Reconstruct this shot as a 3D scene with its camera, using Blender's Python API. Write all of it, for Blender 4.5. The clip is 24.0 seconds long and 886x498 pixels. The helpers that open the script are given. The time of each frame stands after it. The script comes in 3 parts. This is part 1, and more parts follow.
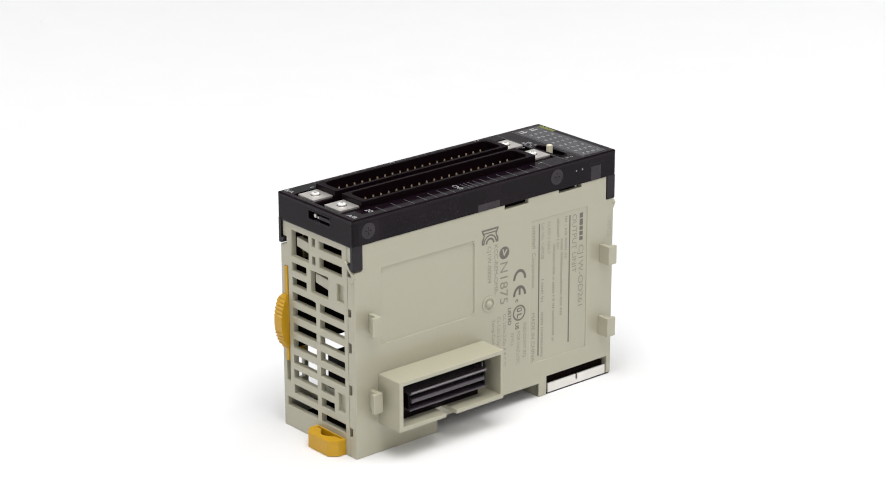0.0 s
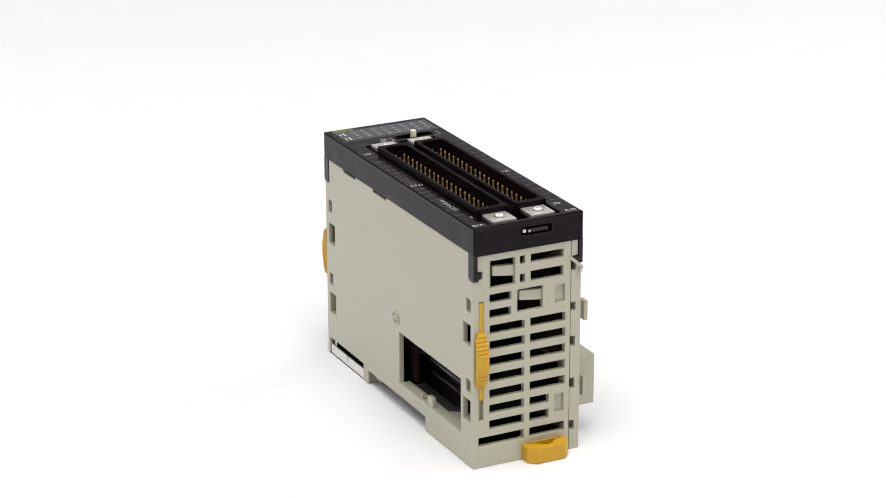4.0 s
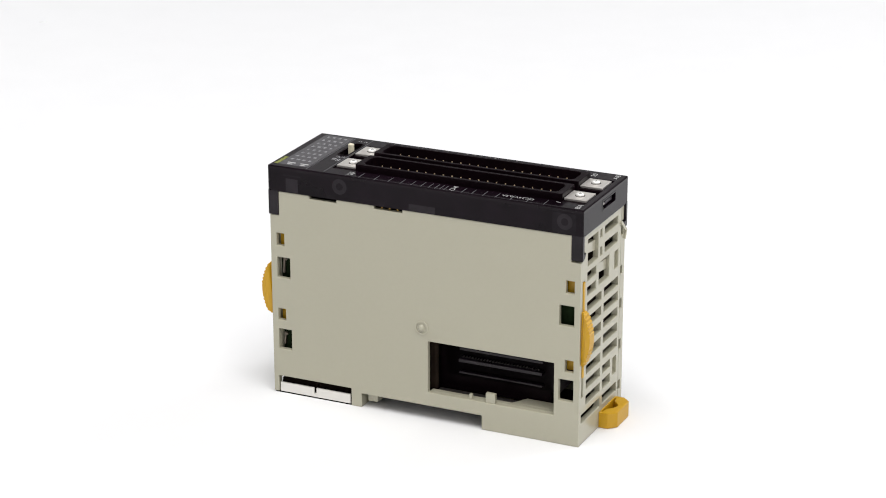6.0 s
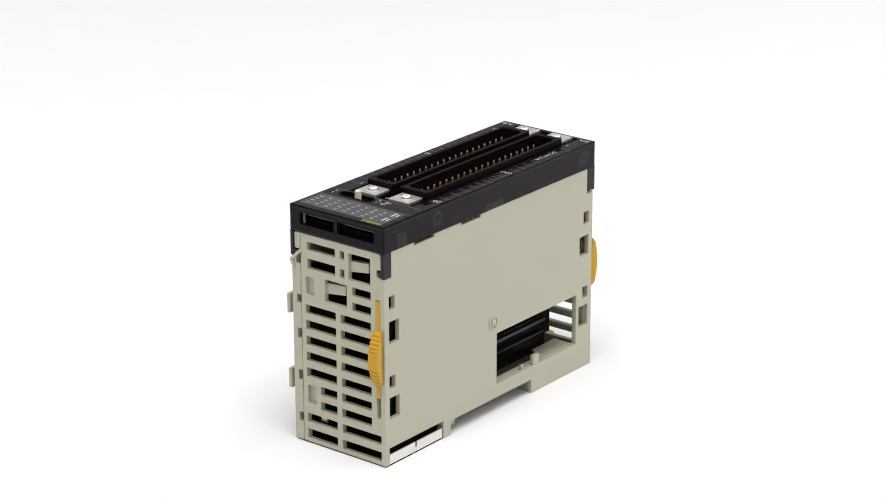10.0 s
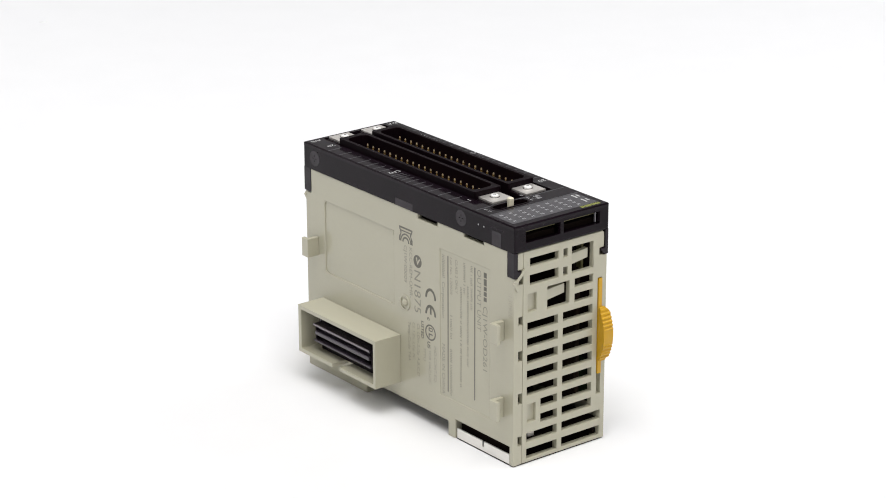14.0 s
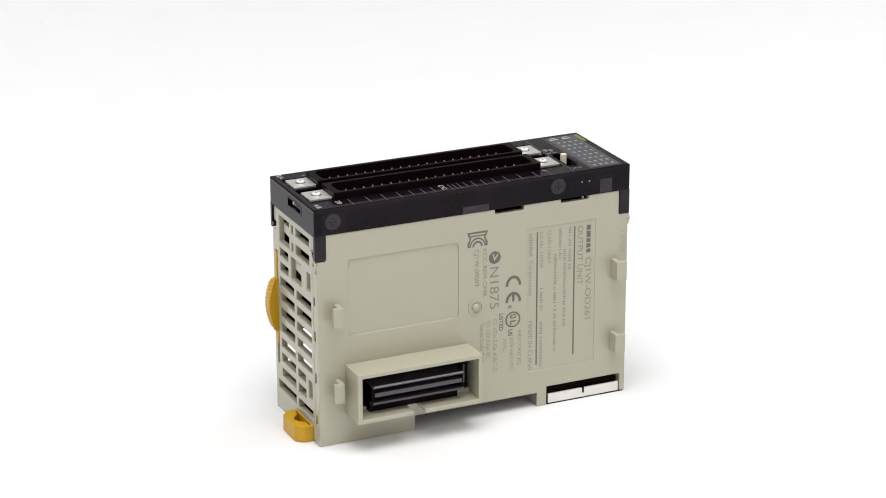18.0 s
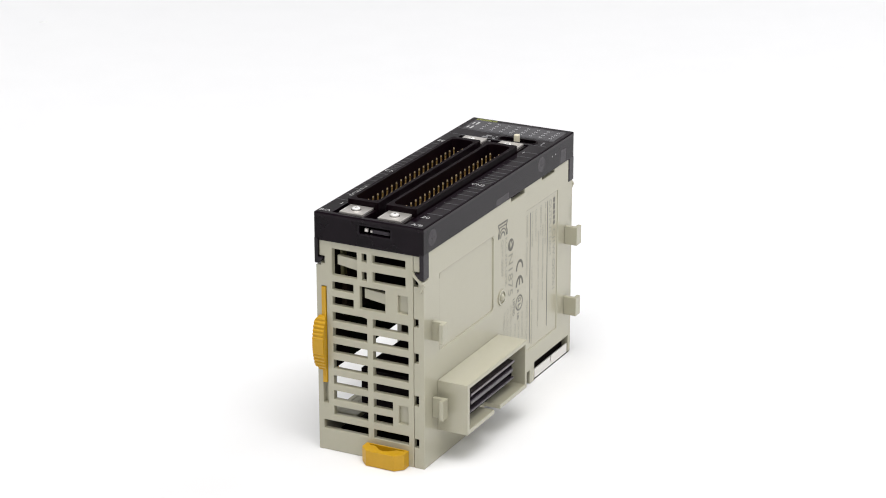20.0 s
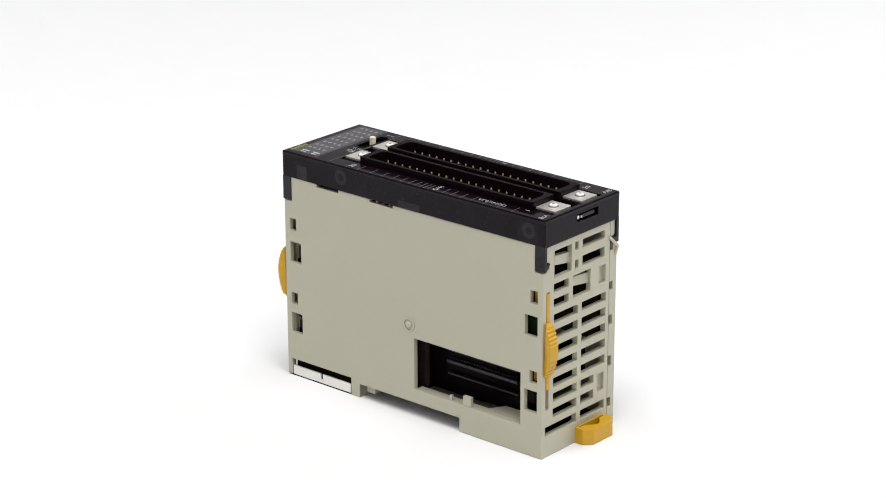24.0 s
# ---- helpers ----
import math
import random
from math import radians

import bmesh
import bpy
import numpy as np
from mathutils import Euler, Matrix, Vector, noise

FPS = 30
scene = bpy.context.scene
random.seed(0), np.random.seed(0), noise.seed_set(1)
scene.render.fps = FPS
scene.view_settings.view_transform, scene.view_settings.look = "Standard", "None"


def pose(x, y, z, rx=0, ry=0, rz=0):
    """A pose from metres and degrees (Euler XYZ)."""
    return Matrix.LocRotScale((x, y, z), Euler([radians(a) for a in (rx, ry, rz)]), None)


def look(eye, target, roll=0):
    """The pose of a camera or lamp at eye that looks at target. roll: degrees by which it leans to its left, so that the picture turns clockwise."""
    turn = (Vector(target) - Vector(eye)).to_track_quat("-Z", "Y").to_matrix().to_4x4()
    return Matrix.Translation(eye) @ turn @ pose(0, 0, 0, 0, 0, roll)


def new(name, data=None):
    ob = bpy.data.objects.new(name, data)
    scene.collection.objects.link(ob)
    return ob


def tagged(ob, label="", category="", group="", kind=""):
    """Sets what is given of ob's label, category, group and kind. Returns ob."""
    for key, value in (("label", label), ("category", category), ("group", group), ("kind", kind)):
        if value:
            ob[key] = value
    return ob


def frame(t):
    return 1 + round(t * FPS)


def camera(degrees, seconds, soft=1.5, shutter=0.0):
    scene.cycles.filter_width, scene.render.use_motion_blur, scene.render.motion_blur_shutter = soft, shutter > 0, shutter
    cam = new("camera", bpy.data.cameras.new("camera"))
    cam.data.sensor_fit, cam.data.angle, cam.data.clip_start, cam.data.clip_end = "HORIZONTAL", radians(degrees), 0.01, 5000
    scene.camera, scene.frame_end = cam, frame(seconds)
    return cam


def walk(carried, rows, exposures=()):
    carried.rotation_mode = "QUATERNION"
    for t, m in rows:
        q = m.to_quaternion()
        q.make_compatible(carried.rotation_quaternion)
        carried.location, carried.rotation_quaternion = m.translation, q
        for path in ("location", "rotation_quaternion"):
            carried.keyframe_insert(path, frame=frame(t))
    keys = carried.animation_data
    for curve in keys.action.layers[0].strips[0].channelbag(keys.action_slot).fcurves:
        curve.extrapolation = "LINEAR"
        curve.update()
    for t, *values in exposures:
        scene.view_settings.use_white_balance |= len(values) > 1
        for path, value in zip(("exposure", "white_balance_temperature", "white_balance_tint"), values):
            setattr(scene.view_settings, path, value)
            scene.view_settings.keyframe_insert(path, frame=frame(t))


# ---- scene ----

# Camera: fixed on a stand, looking down at the turning module.
CLIP = 24.0
cam = camera(19.513, CLIP, soft=1.0)
EYE = Vector((0.0, -0.6452, 0.2774))
AIM = EYE + Vector((-0.00254 * 0.94, 0.94, -0.94 * math.tan(radians(19.95))))
walk(cam, [(0.0, look(EYE, AIM, -0.154)), (CLIP, look(EYE, AIM, -0.154))])

# ---- light: white photo studio with unseen soft boxes at both sides, overhead and in front ----
world = bpy.data.worlds.new("studio_world")
scene.world = world
world.use_nodes = True
world.node_tree.nodes["Background"].inputs[0].default_value = (0.9, 0.93, 1.0, 1)
world.node_tree.nodes["Background"].inputs[1].default_value = 0.05


def softbox(name, eye, target, size, power, tint=(1, 1, 1)):
    data = bpy.data.lights.new(name, "AREA")
    data.shape, data.size, data.size_y = "RECTANGLE", size[0], size[1]
    data.energy, data.color = power, tint
    lamp = new(name, data)
    lamp.matrix_world = look(eye, target)
    return lamp


softbox("softbox_overhead", (0.0, -0.32, 1.15), (0, -0.02, 0), (0.9, 0.75), 14.4, (1.0, 0.99, 0.97))
softbox("softbox_front_west", (-0.52, -0.80, 0.60), (0, 0, 0.03), (0.85, 0.7), 1.05, (1.0, 0.99, 0.97))
softbox("softbox_front_east", (0.52, -0.80, 0.60), (0, 0, 0.03), (0.85, 0.7), 2.5, (1.0, 0.99, 0.97))
# Back pair added as fill, to keep the far paper white.
softbox("far_paper_fill_west", (-0.85, 0.5, 0.6), (0, 0.42, 0.0), (0.6, 0.8), 4.0, (0.98, 0.99, 1.0))
softbox("far_paper_fill_east", (0.85, 0.5, 0.6), (0, 0.42, 0.0), (0.6, 0.8), 5.3, (0.98, 0.99, 1.0))
scene.view_settings.exposure = 0.0


# ---- materials ----
def material(name, color, rough=0.5, metal=0.0, grain=0.0, scale=900.0, bump=0.0, spec=0.5, wear=0.03):
    """Principled surface with colour variation at two scales and fine relief."""
    m = bpy.data.materials.new(name)
    m.use_nodes = True
    nt = m.node_tree
    b = nt.nodes["Principled BSDF"]
    b.inputs["Base Color"].default_value = (*color, 1)
    b.inputs["Roughness"].default_value = rough
    b.inputs["Metallic"].default_value = metal
    b.inputs["Specular IOR Level"].default_value = spec
    co = nt.nodes.new("ShaderNodeTexCoord")
    if grain > 0:
        fine = nt.nodes.new("ShaderNodeTexNoise")
        fine.inputs["Scale"].default_value = scale
        fine.inputs["Detail"].default_value = 3
        wide = nt.nodes.new("ShaderNodeTexNoise")
        wide.inputs["Scale"].default_value = 55.0
        wide.inputs["Detail"].default_value = 4
        both = nt.nodes.new("ShaderNodeMath")
        both.operation = "ADD"
        nt.links.new(co.outputs["Object"], fine.inputs["Vector"])
        nt.links.new(co.outputs["Object"], wide.inputs["Vector"])
        nt.links.new(fine.outputs["Fac"], both.inputs[0])
        nt.links.new(wide.outputs["Fac"], both.inputs[1])
        ramp = nt.nodes.new("ShaderNodeMapRange")
        ramp.inputs["From Min"].default_value = 0.6
        ramp.inputs["From Max"].default_value = 1.4
        ramp.inputs["To Min"].default_value = 1.0 - grain
        ramp.inputs["To Max"].default_value = 1.0 + grain
        nt.links.new(both.outputs[0], ramp.inputs["Value"])
        mul = nt.nodes.new("ShaderNodeVectorMath")
        mul.operation = "SCALE"
        mul.inputs[0].default_value = color
        nt.links.new(ramp.outputs["Result"], mul.inputs["Scale"])
        nt.links.new(mul.outputs["Vector"], b.inputs["Base Color"])
        rr = nt.nodes.new("ShaderNodeMapRange")
        rr.inputs["From Min"].default_value = 0.3
        rr.inputs["From Max"].default_value = 0.7
        rr.inputs["To Min"].default_value = max(0.03, rough - wear)
        rr.inputs["To Max"].default_value = min(1.0, rough + wear)
        nt.links.new(wide.outputs["Fac"], rr.inputs["Value"])
        nt.links.new(rr.outputs["Result"], b.inputs["Roughness"])
    if bump > 0:
        relief = nt.nodes.new("ShaderNodeTexNoise")
        relief.inputs["Scale"].default_value = scale * 3
        bp = nt.nodes.new("ShaderNodeBump")
        bp.inputs["Strength"].default_value = bump
        bp.inputs["Distance"].default_value = 0.0001
        nt.links.new(co.outputs["Object"], relief.inputs["Vector"])
        nt.links.new(relief.outputs["Fac"], bp.inputs["Height"])
        nt.links.new(bp.outputs["Normal"], b.inputs["Normal"])
    return m


BEIGE = material("beige_plastic", (0.424, 0.405, 0.312), 0.15, grain=0.012, bump=0.02, spec=0.65)
SMOKE = material("smoked_plastic", (0.0068, 0.0036, 0.0062), 0.13, grain=0.45, scale=120.0, spec=0.17)
THIN = material("thin_smoked_plastic", (0.06, 0.052, 0.062), 0.16, grain=0.35, scale=260.0, spec=0.10)
SOCKET = material("dull_black_plastic", (0.012, 0.0075, 0.0115), 0.3, grain=0.2, spec=0.35)
GLINT = material("pale_edge_glint", (0.26, 0.23, 0.25), 0.35, 0.3, grain=0.15)
RAIL = material("satin_black_plastic", (0.046, 0.037, 0.047), 0.24, grain=0.15, spec=0.8)
LEG = material("dark_smoked_plastic", (0.016, 0.0125, 0.016), 0.14, grain=0.5, scale=160.0, spec=0.22)

BLACK = material("black_plastic", (0.0052, 0.0021, 0.0036), 0.38, grain=0.2, bump=0.05, spec=0.07)
# Near-black for dark parts, and for shade put into the hollow body.
DARK = material("dark_inner_plastic_and_shade", (0.010, 0.0065, 0.0055), 0.8, grain=0.2, spec=0.04)
YELLOW = material("yellow_plastic", (0.545, 0.30, 0.005), 0.42, grain=0.05, bump=0.08)
PALE = material("pale_glint_tab", (0.70, 0.68, 0.71), 0.35, 0.3, grain=0.08, scale=300.0)
STEEL = material("bright_steel", (0.84, 0.80, 0.76), 0.34, 0.75, grain=0.12, scale=300.0)
SCREW = material("nickel_screw", (0.95, 0.94, 0.92), 0.5, 0.5, grain=0.06, scale=300.0)
TIN = material("tinned_sheet_steel", (0.78, 0.76, 0.72), 0.36, 0.75, grain=0.05, scale=300.0)
TIP = material("pale_contact_tip", (0.90, 0.72, 0.46), 0.3, 0.65, grain=0.05)
GOLD = material("gold_plated_contact", (0.80, 0.52, 0.17), 0.26, 0.75, grain=0.05)
IVORY = material("ivory_switch_plastic", (0.72, 0.67, 0.52), 0.45, grain=0.03)
INNER = material("grey_brown_inner_plastic", (0.05, 0.043, 0.040), 0.5, grain=0.15)
BOARD = material("green_circuit_board", (0.011, 0.020, 0.008), 0.75, grain=0.4, spec=0.05)
EDGE = material("board_edge_laminate", (0.12, 0.11, 0.045), 0.6, grain=0.15, scale=2500.0)
LEAD = material("grey_brown_lead", (0.20, 0.17, 0.14), 0.4, 0.4, grain=0.3)
SHADEBLOCK = material("dark_brown_filler", (0.024, 0.017, 0.013), 0.8, grain=0.4, scale=300.0, spec=0.03)
BOSS = material("dull_grey_moulding", (0.042, 0.037, 0.042), 0.16, grain=0.3, scale=300.0, spec=0.13)
CORE = material("black_inner_frame", (0.0058, 0.0030, 0.0054), 0.15, grain=0.5, scale=160.0, spec=0.13)
HAZE = material("dim_grey_moulding", (0.022, 0.018, 0.022), 0.16, grain=0.3, scale=300.0, spec=0.13)
DUSK = material("dark_grey_moulding", (0.0105, 0.0075, 0.0105), 0.16, grain=0.4, scale=300.0, spec=0.13)
GREYBOSS = material("grey_moulded_plastic", (0.30, 0.29, 0.31), 0.5, grain=0.08)
FILM = material("grey_indicator_film", (0.062, 0.059, 0.066), 0.24, grain=0.12, spec=0.6)
WHITEINK = material("white_print", (0.46, 0.46, 0.46), 0.6, grain=0.08, scale=2500.0)
DIMINK = material("pale_grey_print", (0.08, 0.08, 0.085), 0.6, grain=0.1, scale=2500.0)
PALEINK = material("soft_white_print", (0.34, 0.34, 0.35), 0.6, grain=0.1, scale=2500.0)
GREYINK = material("grey_laser_print", (0.135, 0.128, 0.105), 0.6, grain=0.1, scale=2500.0)
SOFTINK = material("faded_grey_laser_print", (0.225, 0.215, 0.17), 0.6, grain=0.1, scale=2500.0)
FAINTINK = material("worn_grey_laser_print", (0.33, 0.31, 0.242), 0.6, grain=0.1, scale=2500.0)
GREENINK = material("yellow_green_print", (0.19, 0.205, 0.045), 0.6, grain=0.3, scale=2500.0)
SPECK = material("pale_dust", (0.79, 0.79, 0.80), 0.9, grain=0.1)
SHEET = material("white_paper_sheet", (0.795, 0.795, 0.81), 0.75, grain=0.01, scale=60.0)
WALLPAINT = material("grey_wall_paint", (0.30, 0.30, 0.30), 0.8, grain=0.02, scale=20.0)

# ---- mesh helpers: all sizes in millimetres ----
MM = 0.001


def link(name, bm, mat, parent=None, label="", bevel=0.0, smooth=False, flush=None):
    """One mesh object. bevel rounds its sharp edges, but for those whose middle flush() names: they butt against a neighbour."""
    me = bpy.data.meshes.new(name)
    bmesh.ops.recalc_face_normals(bm, faces=bm.faces)
    if bevel > 0:
        bm.normal_update()
        weight = bm.edges.layers.float.new("bevel_weight_edge")
        for e in bm.edges:
            mid = (e.verts[0].co + e.verts[1].co) / 2
            if len(e.link_faces) == 2 and e.calc_face_angle(0) > 0.7 and not (flush and flush(*mid)):
                e[weight] = 1.0
    bmesh.ops.scale(bm, vec=(MM, MM, MM), verts=bm.verts)
    bm.to_mesh(me)
    bm.free()
    me.materials.append(mat)
    if smooth:
        for p in me.polygons:
            p.use_smooth = True
    ob = new(name, me)
    if parent is not None:
        ob.parent = parent
    if label:
        tagged(ob, label=label)
    if bevel > 0:
        mod = ob.modifiers.new("edge", "BEVEL")
        mod.width, mod.segments, mod.limit_method = bevel * MM, 2, "WEIGHT"
        mod.use_clamp_overlap = False
    return ob


def part(name, bm, mat, parent, label="", bevel=0.0, smooth=False, flush=None):
    return link(name, bm, mat, parent, label, bevel, smooth, flush)


def box(bm, x0, x1, y0, y1, z0, z1):
    v = [bm.verts.new((x, y, z)) for x in (x0, x1) for y in (y0, y1) for z in (z0, z1)]
    for f in ((0, 1, 3, 2), (4, 6, 7, 5), (0, 4, 5, 1), (2, 3, 7, 6), (0, 2, 6, 4), (1, 5, 7, 3)):
        bm.faces.new([v[i] for i in f])
    return bm


def one_box(*a):
    return box(bmesh.new(), *a)


def put_xz(u, v, w):
    return (u, w, v)


def put_yz(u, v, w):
    return (w, u, v)


def put_xy(u, v, w):
    return (u, v, w)


def plate(bm, put, rect, w0, w1, holes=()):
    """A slab over rect (u0, u1, v0, v1) from w0 to w1 with rectangular openings through it."""
    us = sorted({rect[0], rect[1], *[min(max(h[i], rect[0]), rect[1]) for h in holes for i in (0, 1)]})
    vs = sorted({rect[2], rect[3], *[min(max(h[i], rect[2]), rect[3]) for h in holes for i in (2, 3)]})
    solid = {}
    for i in range(len(us) - 1):
        for j in range(len(vs) - 1):
            cu, cv = (us[i] + us[i + 1]) / 2, (vs[j] + vs[j + 1]) / 2
            solid[i, j] = not any(h[0] < cu < h[1] and h[2] < cv < h[3] for h in holes)
    made = {}

    def vert(i, j, k):
        if (i, j, k) not in made:
            made[i, j, k] = bm.verts.new(put(us[i], vs[j], (w0, w1)[k]))
        return made[i, j, k]

    for (i, j), full in solid.items():
        if not full:
            continue
        for k in (0, 1):
            bm.faces.new([vert(i, j, k), vert(i + 1, j, k), vert(i + 1, j + 1, k), vert(i, j + 1, k)])
        for di, dj, a, b in ((-1, 0, (0, 0), (0, 1)), (1, 0, (1, 0), (1, 1)), (0, -1, (0, 0), (1, 0)), (0, 1, (0, 1), (1, 1))):
            if not solid.get((i + di, j + dj), False):
                p, q = (i + a[0], j + a[1]), (i + b[0], j + b[1])
                bm.faces.new([vert(*p, 0), vert(*q, 0), vert(*q, 1), vert(*p, 1)])
    return bm


def prism(bm, put, pts, w0, w1):
    """An outline in u, v drawn out from w0 to w1."""
    a = [bm.verts.new(put(u, v, w0)) for u, v in pts]
    b = [bm.verts.new(put(u, v, w1)) for u, v in pts]
    bm.faces.new(a)
    bm.faces.new(b[::-1])
    n = len(pts)
    for i in range(n):
        bm.faces.new([a[i], a[(i + 1) % n], b[(i + 1) % n], b[i]])
    return bm


def round_rect(u0, u1, v0, v1, r, seg=5):
    pts = []
    for cu, cv, a0 in ((u1 - r, v1 - r, 0), (u0 + r, v1 - r, 90), (u0 + r, v0 + r, 180), (u1 - r, v0 + r, 270)):
        for k in range(seg + 1):
            a = radians(a0 + 90 * k / seg)
            pts.append((cu + r * math.cos(a), cv + r * math.sin(a)))
    return pts


def circle(cu, cv, r, seg=24):
    return [(cu + r * math.cos(2 * math.pi * k / seg), cv + r * math.sin(2 * math.pi * k / seg)) for k in range(seg)]


def ring(bm, put, outer, inner, w0, w1):
    """A frame between two outlines of the same number of points."""
    n = len(outer)
    v = [[bm.verts.new(put(u, t, w)) for u, t in pts] for pts, w in ((outer, w0), (outer, w1), (inner, w1), (inner, w0))]
    for k in range(4):
        a, b = v[k], v[(k + 1) % 4]
        for i in range(n):
            bm.faces.new([a[i], a[(i + 1) % n], b[(i + 1) % n], b[i]])
    return bm


def dome(bm, put, cu, cv, r, w0, h, seg=20, rings=4):
    last = None
    for k in range(rings + 1):
        a = 0.5 * math.pi * k / rings
        rr, w = r * math.cos(a), w0 + h * math.sin(a)
        if k == rings:
            top = bm.verts.new(put(cu, cv, w))
            for i in range(seg):
                bm.faces.new([last[i], last[(i + 1) % seg], top])
        else:
            cur = [bm.verts.new(put(cu + rr * math.cos(2 * math.pi * i / seg), cv + rr * math.sin(2 * math.pi * i / seg), w)) for i in range(seg)]
            if last:
                for i in range(seg):
                    bm.faces.new([last[i], last[(i + 1) % seg], cur[(i + 1) % seg], cur[i]])
            last = cur
    return bm


def letters(name, text, height, mat, parent, m, squeeze=1.0, bold=0.0, label=""):
    """Flat lettering from the built-in font, cap height in mm, laid by the matrix m (its x is the reading direction)."""
    cu = bpy.data.curves.new(name, "FONT")
    cu.body, cu.size, cu.offset = text, 1.0, bold
    tmp = bpy.data.objects.new(name, cu)
    scene.collection.objects.link(tmp)
    me = bpy.data.meshes.new_from_object(tmp.evaluated_get(bpy.context.evaluated_depsgraph_get()))
    bpy.data.objects.remove(tmp)
    bpy.data.curves.remove(cu)
    k = height * MM / 0.70
    me.transform(m @ Matrix.Diagonal((k * squeeze, k, k, 1)))
    me.name = name
    me.materials.clear()
    me.materials.append(mat)
    ob = new(name, me)
    ob.parent = parent
    if label:
        tagged(ob, label=label)
    return ob


def down_side(x, z, y=None):
    """Lettering on the printed side: reads downwards, its top towards the indicator end."""
    y = (-15.195 if 14.7 < x < 35.0 else -15.415) if y is None else y
    return Matrix(((0, 1, 0, x * MM), (0, 0, -1, y * MM), (-1, 0, 0, z * MM), (0, 0, 0, 1)))


def on_top(x, y, turn, z=65.36):
    return pose(x * MM, y * MM, z * MM, 0, 0, turn)


# ---- setting: white sheet on a table, in a grey room assumed round it ----
def backdrop():
    bm = bmesh.new()
    prof = [(y, 0) for y in range(-1400, 1001, 200)]
    rows = [[bm.verts.new((x, y, z)) for y, z in prof] for x in (-1400, 1400)]
    for i in range(len(prof) - 1):
        bm.faces.new([rows[0][i], rows[1][i], rows[1][i + 1], rows[0][i + 1]])
    tagged(link("backdrop", bm, SHEET), "wide plain white paper sheet under the module", "backdrop", kind="structure")
    # Unseen room added round the sheet; its grey limits bounce and reflections.
    for name, b in (("wall_west", (-1500, -1420, -1500, 1100, -20, 2000)), ("wall_east", (1420, 1500, -1500, 1100, -20, 2000)),
                    ("wall_south", (-1420, 1420, -1500, -1420, -20, 2000)), ("wall_north", (-1420, 1420, 1020, 1100, -20, 2000)),
                    ("ceiling", (-1420, 1420, -1420, 1020, 1920, 2000)), ("floor", (-1420, 1420, -1420, 1020, -40, -20))):
        tagged(link(name, one_box(*b), WALLPAINT), "unseen plain grey studio " + name.split("_")[0], name.split("_")[0], kind="structure")
    speck = dome(bmesh.new(), put_xy, -169.4, 397.8, 1.7, 0.0, 0.3, 12, 3)
    tagged(link("dust_speck", speck, SPECK, smooth=True), "tiny pale grey dust speck lying on white paper", "speck")


backdrop()

# ---- the module: stands on its back, front panel up. x along its length (indicator end +), y across (printed side -) ----
unit = tagged(new("output_module"), "beige output module with smoked black cover, standing on white paper", "electronic module")
XF, XL = -44.6, 45.1   # end faces
YR, YL = 15.4, -15.4   # side faces
SEAM = -12.4


def plain_side():
    """The side wall with the socket opening and eight latch windows."""
    holes = [(43.5, 46, -1, 0.36), (43.6, 46, 51.4, 60), (42.4, 46, 51.4, 60), (-46, -41.9, 51.0, 60),
             (25.1, 33.1, 57.3, 60), (5.8, 14.0, 57.3, 60),
             (21.5, 43.6, -1, 5.0), (-17.0, 18.4, -1, 4.0), (-37.5, -1.4, 7.9, 22.5)]
    holes += [(41.0, 43.3, 42.8, 46.3), (39.4, 43.3, 33.6, 39.5), (41.0, 43.3, 21.4, 24.7), (39.4, 43.3, 13.0, 18.8),
              (-42.9, -40.5, 42.3, 45.8), (-42.9, -38.8, 33.3, 38.9), (-42.9, -40.5, 20.6, 23.9), (-42.9, -38.8, 12.4, 18.4)]
    wall = part("side_wall", plate(bmesh.new(), put_xz, (XF, XL, 0, 58.2), YR - 1.5, YR, holes), BEIGE, unit, bevel=0.2,
                flush=lambda x, y, z: (x < XF + 0.01 or x > XL - 0.01) and y < YR - 0.1)
    bm = ring(bmesh.new(), put_xz, circle(0.3, 26.1, 2.0), circle(0.3, 26.1, 1.5), YR - 0.2, YR + 0.28)
    part("gate_mark", dome(bm, put_xz, 0.3, 26.1, 1.0, YR, 0.75), BEIGE, wall, "round moulding mark", bevel=0.05, smooth=True)
    shelf = bmesh.new()
    box(shelf, -37.5, -1.4, 12.2, YR - 1.5, 6.6, 7.9)
    prism(shelf, put_xy, [(-37.5, 12.2), (-37.5, 8.0), (-27.0, 8.0), (-24.5, 12.2)], 6.6, 7.9)
    part("ledge", shelf, BEIGE, wall, bevel=0.12)
    part("socket_floor", one_box(-37.4, -1.5, 7.6, 12.1, 5.8, 6.5), INNER, wall)
    part("rib", one_box(-20.8, -18.1, YR - 1.4, YR - 0.2, 7.9, 10.6), BEIGE, wall, bevel=0.15)
    part("rib", one_box(-14.0, -13.2, YR - 1.4, YR - 0.6, 7.9, 9.4), BEIGE, wall, bevel=0.1)
    return wall


